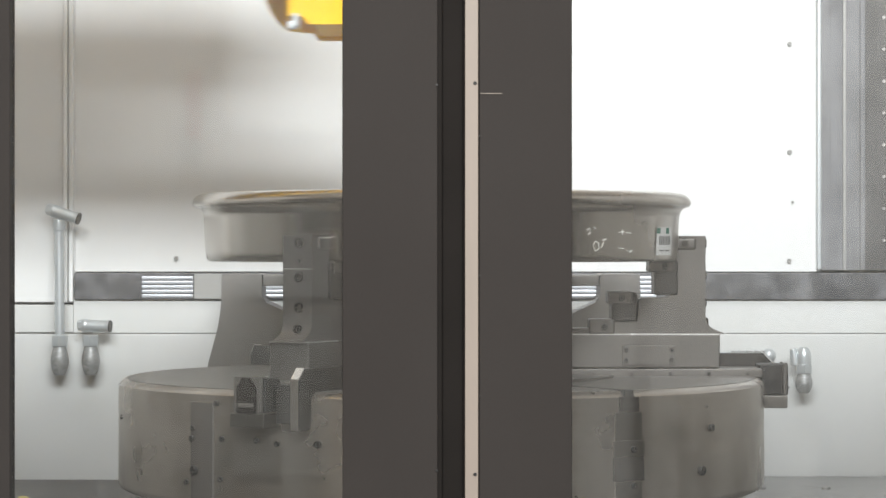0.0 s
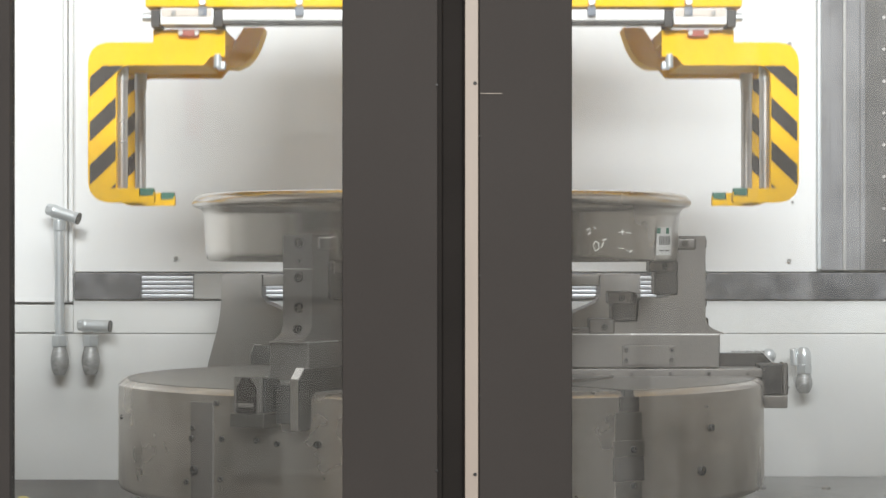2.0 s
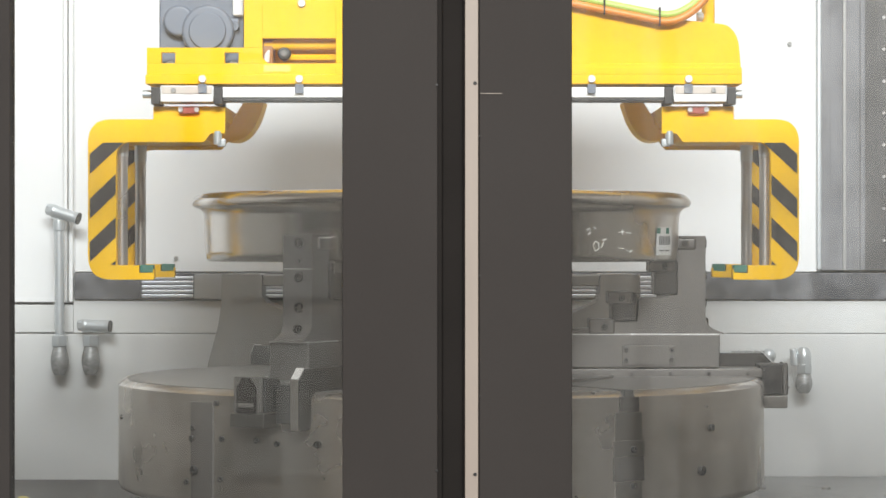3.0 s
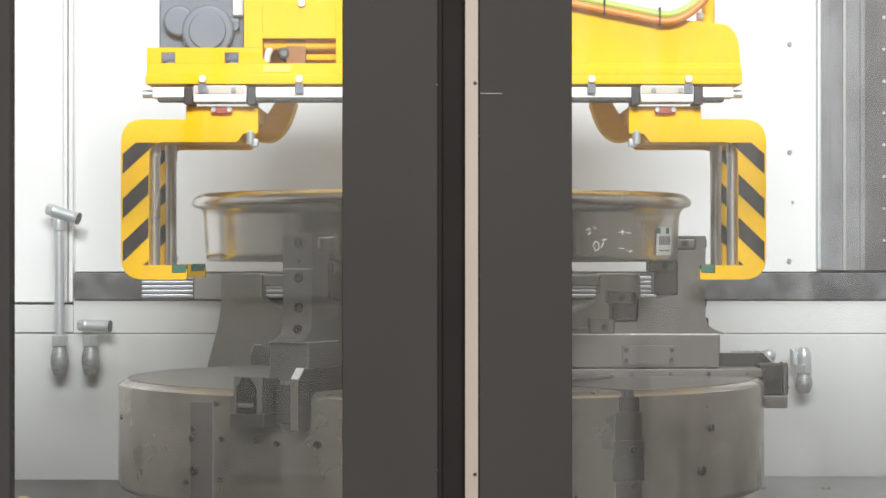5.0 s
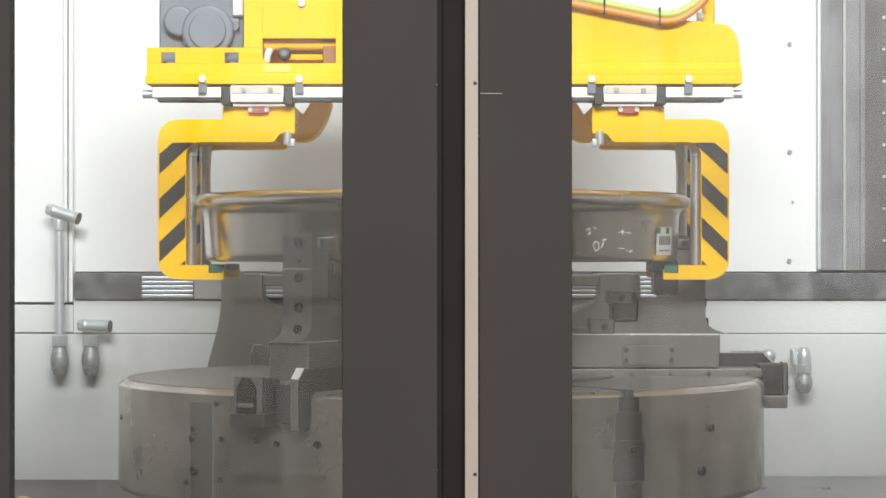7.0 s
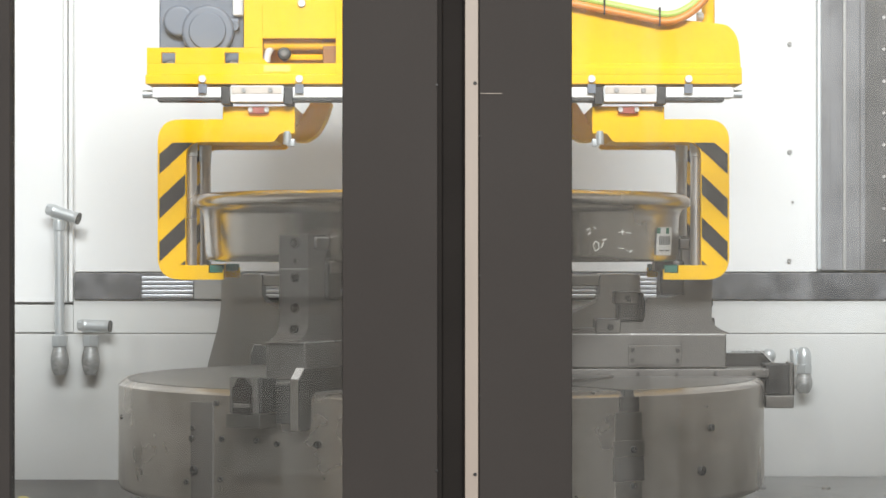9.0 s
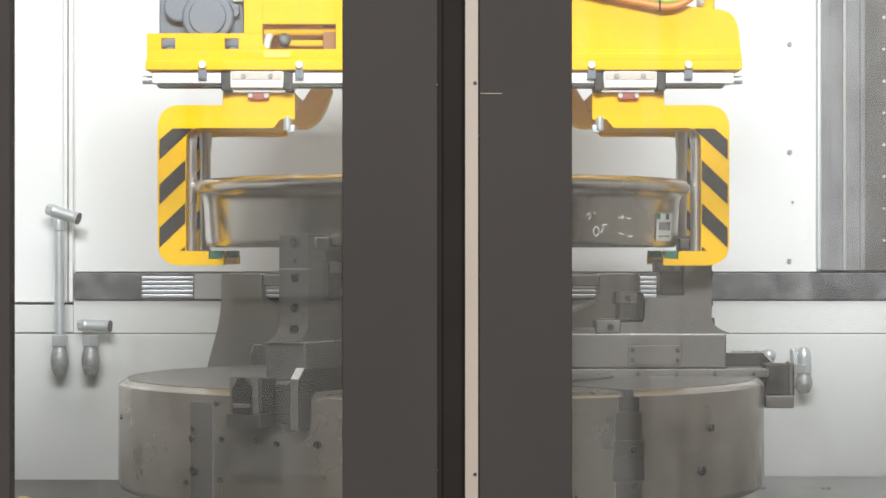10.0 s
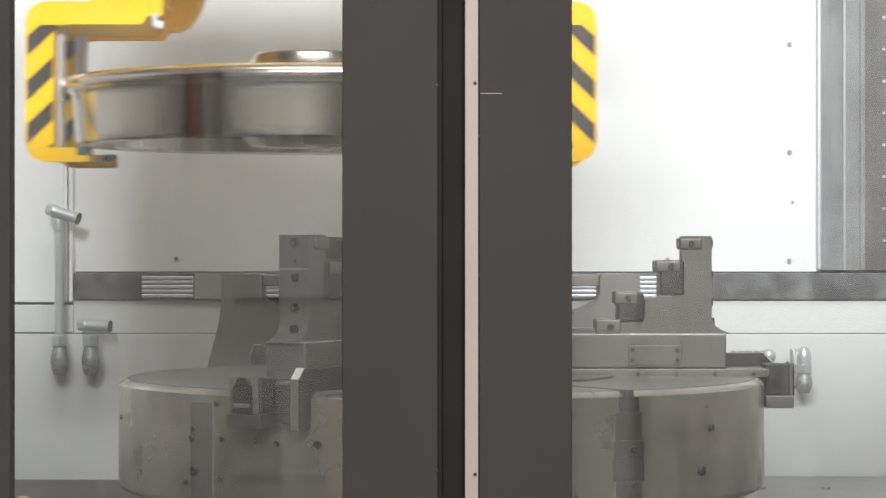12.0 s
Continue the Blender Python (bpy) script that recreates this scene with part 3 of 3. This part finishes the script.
# ---- yellow loading gripper ----
def finger(root, s):
    """A hook-shaped gripper finger, closed; s is -1 or 1 for its side. Two plates with rods, pads and a slide carriage."""
    def mx(points):
        return [(s * -x, z) for x, z in points] if s > 0 else list(points)

    def bx(x0, x1, y0, y1, z0, z1, b=0.0):
        if s > 0:
            x0, x1 = -x1, -x0
        return box(x0, x1, y0, y1, z0, z1, b)
    f = part("finger", bx(-0.423, -0.2846, -0.13, 0.25, 0.246, 0.2735, 0.002), M_YELLOW, root, "yellow hooked gripper finger with dark hazard stripes")
    hook = [(-0.5465, 0.248), (-0.2846, 0.248), (-0.2846, 0.221), (-0.312, 0.221), (-0.325, 0.2045), (-0.4924, 0.2045), (-0.4924, -0.0312), (-0.449, -0.0312), (-0.449, -0.046), (-0.432, -0.046), (-0.432, -0.0385), (-0.420, -0.0385), (-0.420, -0.0584), (-0.5465, -0.0584)]
    rad = [0.045, 0.002, 0.002, 0.002, 0.004, 0.028, 0.004, 0.001, 0.001, 0.001, 0.001, 0.002, 0.004, 0.045]
    for y0, y1 in ((-0.14, -0.115), (0.235, 0.26)):
        plate = part("hook_plate", prism(rounded(mx(hook), rad, 8), y0, y1), M_YELLOW, f)
        for k, z in enumerate((0.1815, 0.096, 0.0135)):
            h, a = 0.0385, 0.0475
            if k == 0:
                q = [(-0.543, z), (-0.543, z - h), (-0.478, 0.2035), (-0.518, 0.2035)]
            else:
                q = [(-0.543, z), (-0.543, z - h), (-0.4935, z - h + a), (-0.4935, z + a)]
            part("hazard_stripe", prism(mx(q), y0 - 0.001, y0 - 0.0001), M_STRIPE, plate, "dark grey hazard stripe", False)
        q = [(-0.504, -0.0305), (-0.4935, -0.0305), (-0.4935, -0.022)]
        part("hazard_stripe", prism(mx(q), y0 - 0.001, y0 - 0.0001), M_STRIPE, plate, "dark grey hazard stripe", False)
        part("grip_pad", bx(-0.4475, -0.4215, y0 - 0.001, y1 + 0.002, -0.0455, -0.0305, 0.002), M_GREEN, f, "green rubber grip pad")
    for y in (-0.092, 0.212):
        rod = part("rod", tube((s * 0.4875, y, -0.045), (s * 0.4875, y, 0.215), 0.0112, seg=24), M_CHROME, f, "bright steel rod")
        part("collar", tube((s * 0.4875, y, 0.178), (s * 0.4875, y, 0.214), 0.0126, seg=24, bevel=0.001), M_ZINC, rod)
    part("cross_tie", bx(-0.518, -0.498, -0.116, 0.236, -0.050, -0.034, 0.003), M_YELLOW, f)
    part("cross_tie", bx(-0.515, -0.33, -0.116, 0.236, 0.212, 0.242, 0.003), M_YELLOW, f)
    part("stop_pin", tube((s * 0.299, -0.135, 0.2), (s * 0.299, -0.135, 0.226), 0.008, seg=16, bevel=0.001), M_ZINC, f)
    part("stop_nut", bx(-0.3, -0.284, -0.139, -0.12, 0.196, 0.211, 0.002), M_ZINC, f)
    # curved rear gusset
    g = [(-0.30, 0.215), (-0.275, 0.212), (-0.252, 0.226), (-0.235, 0.252), (-0.222, 0.292), (-0.262, 0.292), (-0.288, 0.252)]
    part("gusset", prism(rounded(mx(g), [0.005, 0.02, 0.02, 0.02, 0.003, 0.003, 0.01], 4), 0.04, 0.14, 0.002), M_YELLOW, f)
    if s < 0:
        part("drive_block", box(-0.231, -0.193, -0.135, -0.07, 0.334, 0.43, 0.002), M_ORANGE_DULL, f, "orange-brown drive block")
    # carriage on the rail
    c = part("carriage", bx(-0.4055, -0.305, -0.166, -0.085, 0.2795, 0.311, 0.002), M_RAIL, f, "bright steel slide carriage")
    part("wiper", bx(-0.4235, -0.4065, -0.163, -0.085, 0.275, 0.309, 0.002), M_DARKST, c)
    part("wiper", bx(-0.304, -0.287, -0.163, -0.085, 0.275, 0.309, 0.002), M_DARKST, c)
    part("cover_plate", bx(-0.403, -0.3075, -0.1675, -0.1655, 0.2945, 0.3095, 0.0008), M_EDGEP, c, "dull beige cover plate")
    for x in (0.329, 0.380):
        screw(c, s * x, -0.168, 0.302, 0.0048, M_CAST)
    n = part("nameplate", bx(-0.3725, -0.3345, -0.143, -0.13, 0.259, 0.2725, 0.001), M_RED, f, "small red plate")
    for x in (0.338, 0.369):
        screw(n, s * x, -0.144, 0.266, 0.0052, M_CHROME)
    return f


def gripper():
    root = thing("loading_gripper", (0.001, 0, ZC), "yellow two-finger loading gripper hanging over the chuck", "gripper")
    y0, y1 = -0.165, -0.14
    # cross beam: front plate with two square windows
    beam = part("cross_beam", box(-0.567, 0.568, y0, 0.16, 0.3136, 0.332, 0.002), M_YELLOW, root)
    part("beam_web", box(-0.565, 0.566, y0 + 0.006, y1, 0.332, 0.3535, 0.001), M_YELLOW, beam)
    for a, b in ((-0.565, -0.5375), (-0.5105, -0.417), (-0.39, -0.345)):
        part("beam_web", box(a, b, y0 + 0.006, y1, 0.3535, 0.3745), M_YELLOW, beam, smooth=False)
    part("beam_web", box(-0.565, -0.345, y0 + 0.006, y1, 0.3745, 0.3835), M_YELLOW, beam, smooth=False)
    for x in (-0.524, -0.4035):
        screw(beam, x, y1 + 0.03, 0.354, 0.009, M_ZINC)
    part("inner_web", box(-0.56, -0.39, -0.095, -0.085, 0.333, 0.383, 0.001), M_GREY, beam)
    # upper plate with a slot, and sloping right half
    part("upper_plate", box(-0.38, -0.345, y0 + 0.007, y1, 0.3836, 0.58, 0.001), M_YELLOW, root)
    part("upper_plate", box(-0.345, -0.205, y0 + 0.007, y1, 0.4015, 0.60, 0.001), M_YELLOW, root)
    part("slot_back", box(-0.385, -0.205, -0.05, -0.04, 0.334, 0.43, 0.001), M_YELLOW, root)
    part("slot_pipe", tube((-0.345, -0.125, 0.392), (-0.2, -0.125, 0.392), 0.0105, bevel=0.002), M_YELLOW, root)
    part("slot_bar", box(-0.30, -0.2055, -0.12, -0.10, 0.362, 0.374, 0.003), M_YELLOW, root)
    gear = part("slot_gear", tube((-0.305, -0.135, 0.374), (-0.305, -0.09, 0.374), 0.0125, seg=12, bevel=0.002), M_CLAMP, root)
    part("hub", tube((-0.305, -0.139, 0.374), (-0.305, -0.134, 0.374), 0.006, seg=12), M_STEEL, gear)
    part("slot_hose", pipe([(-0.339, -0.13, 0.358), (-0.338, -0.13, 0.370), (-0.334, -0.128, 0.380), (-0.328, -0.12, 0.392)], 0.0075), M_LABEL, root)
    part("type_label", box(-0.342, -0.292, y0 + 0.0045, y0 + 0.0062, 0.338, 0.3505), M_PALE, root, "pale yellow type label", False)
    part("lower_flange", box(-0.566, -0.345, y0 + 0.001, y0 + 0.0065, 0.3145, 0.329, 0.0015), M_YELLOW, beam)
    part("web_bevel", prism(rounded([(-0.345, 0.3525), (-0.333, 0.3525), (-0.345, 0.364)], [0.001, 0.001, 0.001]), y0 + 0.0075, y1), M_YELLOW, beam)
    hump = [(-0.205, 0.332), (0.566, 0.332), (0.566, 0.345), (0.562, 0.40), (0.545, 0.427), (0.50, 0.432), (0.42, 0.44), (0.36, 0.452), (0.27, 0.468), (0.2, 0.485), (0.1, 0.52), (0.0, 0.58), (-0.205, 0.58)]
    part("upper_plate", prism(rounded(hump, [0, 0, 0.004, 0.03, 0.02, 0.02, 0.02, 0.02, 0.02, 0.02, 0.03, 0.01, 0.0], 4), y0 + 0.007, y1, 0.001), M_YELLOW, root)
    part("plate_flange", box(-0.205, 0.568, y0 + 0.001, y0 + 0.01, 0.332, 0.345, 0.001), M_YELLOW, root)
    part("post", tube((0.508, -0.12, 0.425), (0.508, -0.12, 0.56), 0.0125, seg=20), M_YELLOW, root)
    part("post_collar", tube((0.486, -0.12, 0.446), (0.505, -0.12, 0.446), 0.009, seg=16), M_LABEL, root)
    curve = [(0.20 + 0.30 * t, -0.172, 0.488 - 0.06 * t + 0.7 * max(0.0, t - 0.7) ** 2) for t in [i / 20 for i in range(21)]]
    part("cable", pipe(curve, 0.007), M_WIRE, root, "green and yellow earth cable")
    part("hose", pipe([(x, y - 0.004, z - 0.013) for x, y, z in curve], 0.007), M_ORANGE, root, "orange hose")
    for i in (7, 14):
        x, y, z = curve[i]
        part("cable_tie", box(x - 0.0015, x + 0.0015, y - 0.014, y + 0.008, z - 0.022, z + 0.012), M_STRIPE, root)
    for x in (-0.458, -0.274, 0.2815, 0.4655):
        part("bolt_strap", box(x - 0.008, x + 0.008, y0 - 0.006, y0, 0.296, 0.3135, 0.001), M_GREY, root)
        screw(root, x, y0 - 0.006, 0.323, 0.0075, M_RAIL)
    for x, z in ((-0.27, 0.468),):
        screw(root, x, y0 + 0.006, z, 0.008, M_CHROME)
    # linear rail
    part("rail", box(-0.555, 0.553, -0.160, -0.10, 0.288, 0.3085, 0.002), M_RAIL, root, "bright ground steel rail")
    part("rail_base", box(-0.545, 0.535, -0.158, -0.10, 0.2815, 0.2875, 0.001), M_DARKST, root)
    part("rail_stop", tube((-0.576, -0.13, 0.2965), (-0.55, -0.13, 0.2965), 0.008, seg=14), M_ZINC, root)
    part("rail_stop", tube((0.55, -0.13, 0.2965), (0.572, -0.13, 0.2965), 0.008, seg=14), M_ZINC, root)
    # drive motor
    mo = part("drive_motor", box(-0.548, -0.384, -0.10, 0.02, 0.385, 0.60, 0.004), M_GREY, root, "blue-grey drive motor")
    part("motor_bell", tube((-0.452, -0.13, 0.418), (-0.452, -0.09, 0.418), 0.05, seg=40, bevel=0.006), M_GREY, mo)
    part("motor_ring", tube((-0.452, -0.137, 0.418), (-0.452, -0.128, 0.418), 0.036, seg=40, bevel=0.003), M_GREY, mo)
    part("motor_cap", tube((-0.508, -0.125, 0.438), (-0.508, -0.09, 0.438), 0.03, seg=32, bevel=0.006), M_GREY, mo)
    part("motor_bracket", box(-0.46, -0.392, -0.11, -0.09, 0.42, 0.445, 0.004), M_GREY, mo)
    screw(mo, -0.402, -0.112, 0.428, 0.01, M_GREY)
    part("motor_flange", box(-0.405, -0.384, -0.12, -0.08, 0.448, 0.6, 0.003), M_LABEL, mo)
    # unseen carriage above, on the loader beam, sized to shade the back wall
    part("unseen_carriage", box(-0.50, 0.50, -0.13, 0.12, 0.508, 0.65, 0.01), M_YELLOW, root)
    part("ram", box(-0.055, 0.055, -0.02, 0.12, 0.65, 2.25, 0.006), M_GREY, root)
    return root, finger(root, -1), finger(root, 1)


GRIPPER, FINGER_L, FINGER_R = gripper()


# ---- loader portal that carries the ram ----
def portal():
    root = thing("loader_portal", (0, 0.24, 0), "grey steel loader portal standing over the machine", "portal", kind="structure")
    part("portal_beam", box(-4.0, 4.0, -0.115, 0.115, 3.72, 3.98, 0.01), M_GREY, root)
    for x in (-3.8, 3.8):
        part("portal_column", box(x - 0.12, x + 0.12, -0.1, 0.1, 0.0, 3.72, 0.01), M_GREY, root)


portal()


# ---- cast frame behind the chuck ----
def rear_frame():
    root = thing("rear_bracket", (-0.027, 0.72, ZC - 0.54), "grey cast steel bracket standing behind the chuck", "bracket")
    B = 0.54
    for s in (-1, 1):
        leg = rounded([(s * 0.50, 0.0), (s * 0.50, B - 0.27), (s * 0.468, B - 0.15), (s * 0.466, B - 0.056), (s * 0.377, B - 0.056), (s * 0.377, B - 0.115), (s * 0.31, B - 0.145), (s * 0.31, 0.0)],
                      [0, 0.02, 0.04, 0.004, 0.004, 0.01, 0.01, 0], 5)
        part("leg", prism(leg, -0.05, 0.10, 0.004), M_BRACKET, root)
    part("tie_bar", box(-0.376, 0.376, -0.03, 0.08, B - 0.083, B - 0.058, 0.003), M_BRACKET, root)
    part("foot_web", box(-0.31, 0.31, -0.03, 0.08, 0.0, B - 0.147, 0.003), M_BRACKET, root)


rear_frame()


# ---- coolant nozzles on the lower wall ----
def zinc_bulb(h, r):
    """A dull bulb-shaped swivel body hanging below its nut."""
    return lathe([(0.0001, -h), (r * 0.55, -h), (r * 0.8, -h * 0.86), (r, -h * 0.6), (r * 0.97, -h * 0.4), (r * 0.78, -h * 0.2), (r * 0.68, 0.0), (0.0001, 0.0)], 24, closed=False)


def nozzle(x, z, rise, head, lean=0.0):
    root = thing("coolant_nozzle", (x, YB - 0.085, z), "zinc-plated coolant nozzle on a swivel fitting", "nozzle", "coolant nozzles")
    part("wall_socket", tube((0, 0.06, -0.045), (0, 0.0, -0.045), 0.014, seg=20, bevel=0.003), M_ZINC, root)
    part("swivel_body", zinc_bulb(0.071, 0.0215), M_MOTTLE, root, "dull mottled swivel body")
    part("nut", tube((0, 0, -0.004), (0, 0, 0.022), 0.0195, seg=6, bevel=0.002), M_ZINC, root)
    if rise > 0.03:
        part("riser", tube((0, 0, 0.02), (lean, 0, rise), 0.0112, seg=24), M_ZINC, root)
        part("swivel_nut", tube((lean, 0, rise - 0.022), (lean, 0, rise + 0.006), 0.0135, seg=20, bevel=0.003), M_ZINC, root)
    dx, dy, dz = head
    q = Vector((dx, dy, dz)).normalized()
    a = Vector((lean - 0.012 * q.x / abs(q.x), 0, rise + 0.022 + 0.2 * abs(dz)))
    e = a + Vector(head)
    part("elbow", ball(a, 0.0155), M_ZINC, root)
    part("elbow_cap", tube(a - q * 0.018, a - q * 0.004, 0.0125, 0.0145, seg=6, bevel=0.002), M_ZINC, root)
    part("spout", tube(a, e, 0.0148, 0.0125, seg=24, bevel=0.001), M_ZINC, root)
    part("lip", tube(e - q * 0.012, e, 0.0122, 0.0148, seg=24), M_ZINC, root)
    # dark disc on the solid end, for the shade inside the spout
    part("mouth", tube(e - q * 0.001, e + q * 0.003, 0.0142, seg=20), M_DARKST, root)


nozzle(-0.890, ZC - 0.222, 0.285, (0.058, -0.012, -0.018), -0.002)
nozzle(-0.818, ZC - 0.222, 0.022, (0.057, -0.01, -0.002))


def ribbed_nozzle():
    """A jointed nozzle lying along the wall, its domed end outwards."""
    root = thing("ribbed_nozzle", (0.70, YB - 0.075, ZC - 0.251), "jointed zinc-plated coolant nozzle lying along the wall", "nozzle", "coolant nozzles")
    for i in range(5):
        part("joint", tube((-0.030 + i * 0.018, 0, 0), (-0.014 + i * 0.018, 0, 0), 0.0155, 0.0135, seg=20, bevel=0.002), M_MOTTLE, root)
    part("core", tube((-0.09, 0, 0), (0.05, 0, 0), 0.0115, seg=16), M_ZINC, root)
    part("dome", ball((0.058, 0, 0.003), 0.0165), M_ZINC, root, "bright domed end cap")
    part("wall_socket", tube((0.03, 0.0, 0), (0.03, 0.052, 0), 0.012, seg=16), M_ZINC, root)


def upright_nozzle():
    """A short upright nozzle with a rounded barrel over a nut and a dull bulb."""
    root = thing("upright_nozzle", (0.838, YB - 0.085, ZC - 0.283), "short upright zinc-plated coolant nozzle", "nozzle", "coolant nozzles")
    part("swivel_body", zinc_bulb(0.052, 0.0205), M_MOTTLE, root, "dull mottled swivel body")
    part("nut", tube((0, 0, -0.006), (0, 0, 0.016), 0.0195, seg=6, bevel=0.002), M_ZINC, root)
    part("barrel", lathe([(0.0001, 0.012), (0.0165, 0.012), (0.0175, 0.03), (0.0165, 0.042), (0.012, 0.052), (0.005, 0.056), (0.0001, 0.0565)], 24, closed=False), M_ZINC, root)
    part("side_cap", tube((-0.019, 0.004, 0.012), (-0.024, 0.004, 0.052), 0.0115, 0.0085, seg=16, bevel=0.004), M_ZINC, root)
    part("wall_socket", tube((0, 0.0, -0.025), (0, 0.062, -0.025), 0.014, seg=16), M_ZINC, root)


ribbed_nozzle()
upright_nozzle()


# ---- what moves ----
def motions():
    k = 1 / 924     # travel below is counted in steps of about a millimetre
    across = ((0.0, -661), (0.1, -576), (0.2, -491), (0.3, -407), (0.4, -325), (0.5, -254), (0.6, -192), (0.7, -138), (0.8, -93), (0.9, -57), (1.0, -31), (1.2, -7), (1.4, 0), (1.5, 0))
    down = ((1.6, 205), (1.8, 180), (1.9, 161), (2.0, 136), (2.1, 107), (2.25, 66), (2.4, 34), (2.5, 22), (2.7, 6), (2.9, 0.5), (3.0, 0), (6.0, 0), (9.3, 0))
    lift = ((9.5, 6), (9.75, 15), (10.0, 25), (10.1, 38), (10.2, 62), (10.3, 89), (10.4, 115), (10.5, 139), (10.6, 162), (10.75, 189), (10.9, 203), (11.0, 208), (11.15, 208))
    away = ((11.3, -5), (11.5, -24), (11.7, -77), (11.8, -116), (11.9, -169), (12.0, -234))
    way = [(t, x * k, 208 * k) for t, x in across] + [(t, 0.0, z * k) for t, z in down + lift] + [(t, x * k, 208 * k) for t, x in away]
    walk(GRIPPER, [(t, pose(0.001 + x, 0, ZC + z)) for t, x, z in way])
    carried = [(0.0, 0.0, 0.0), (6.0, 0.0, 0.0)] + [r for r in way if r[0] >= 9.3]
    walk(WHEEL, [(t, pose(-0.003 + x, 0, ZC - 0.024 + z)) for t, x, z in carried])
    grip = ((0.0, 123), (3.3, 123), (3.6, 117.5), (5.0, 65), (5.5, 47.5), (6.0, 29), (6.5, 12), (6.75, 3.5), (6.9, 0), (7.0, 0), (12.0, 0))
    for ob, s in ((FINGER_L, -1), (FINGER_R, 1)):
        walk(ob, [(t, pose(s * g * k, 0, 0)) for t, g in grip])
    for ob, a in JAWS:
        c, s = math.cos(radians(a)), math.sin(radians(a))
        walk(ob, [(t, pose(r * c, r * s, 0, 0, 0, a)) for t, r in ((0.0, 0.0), (7.4, 0.0), (8.5, 0.0122), (12.0, 0.0122))])


motions()
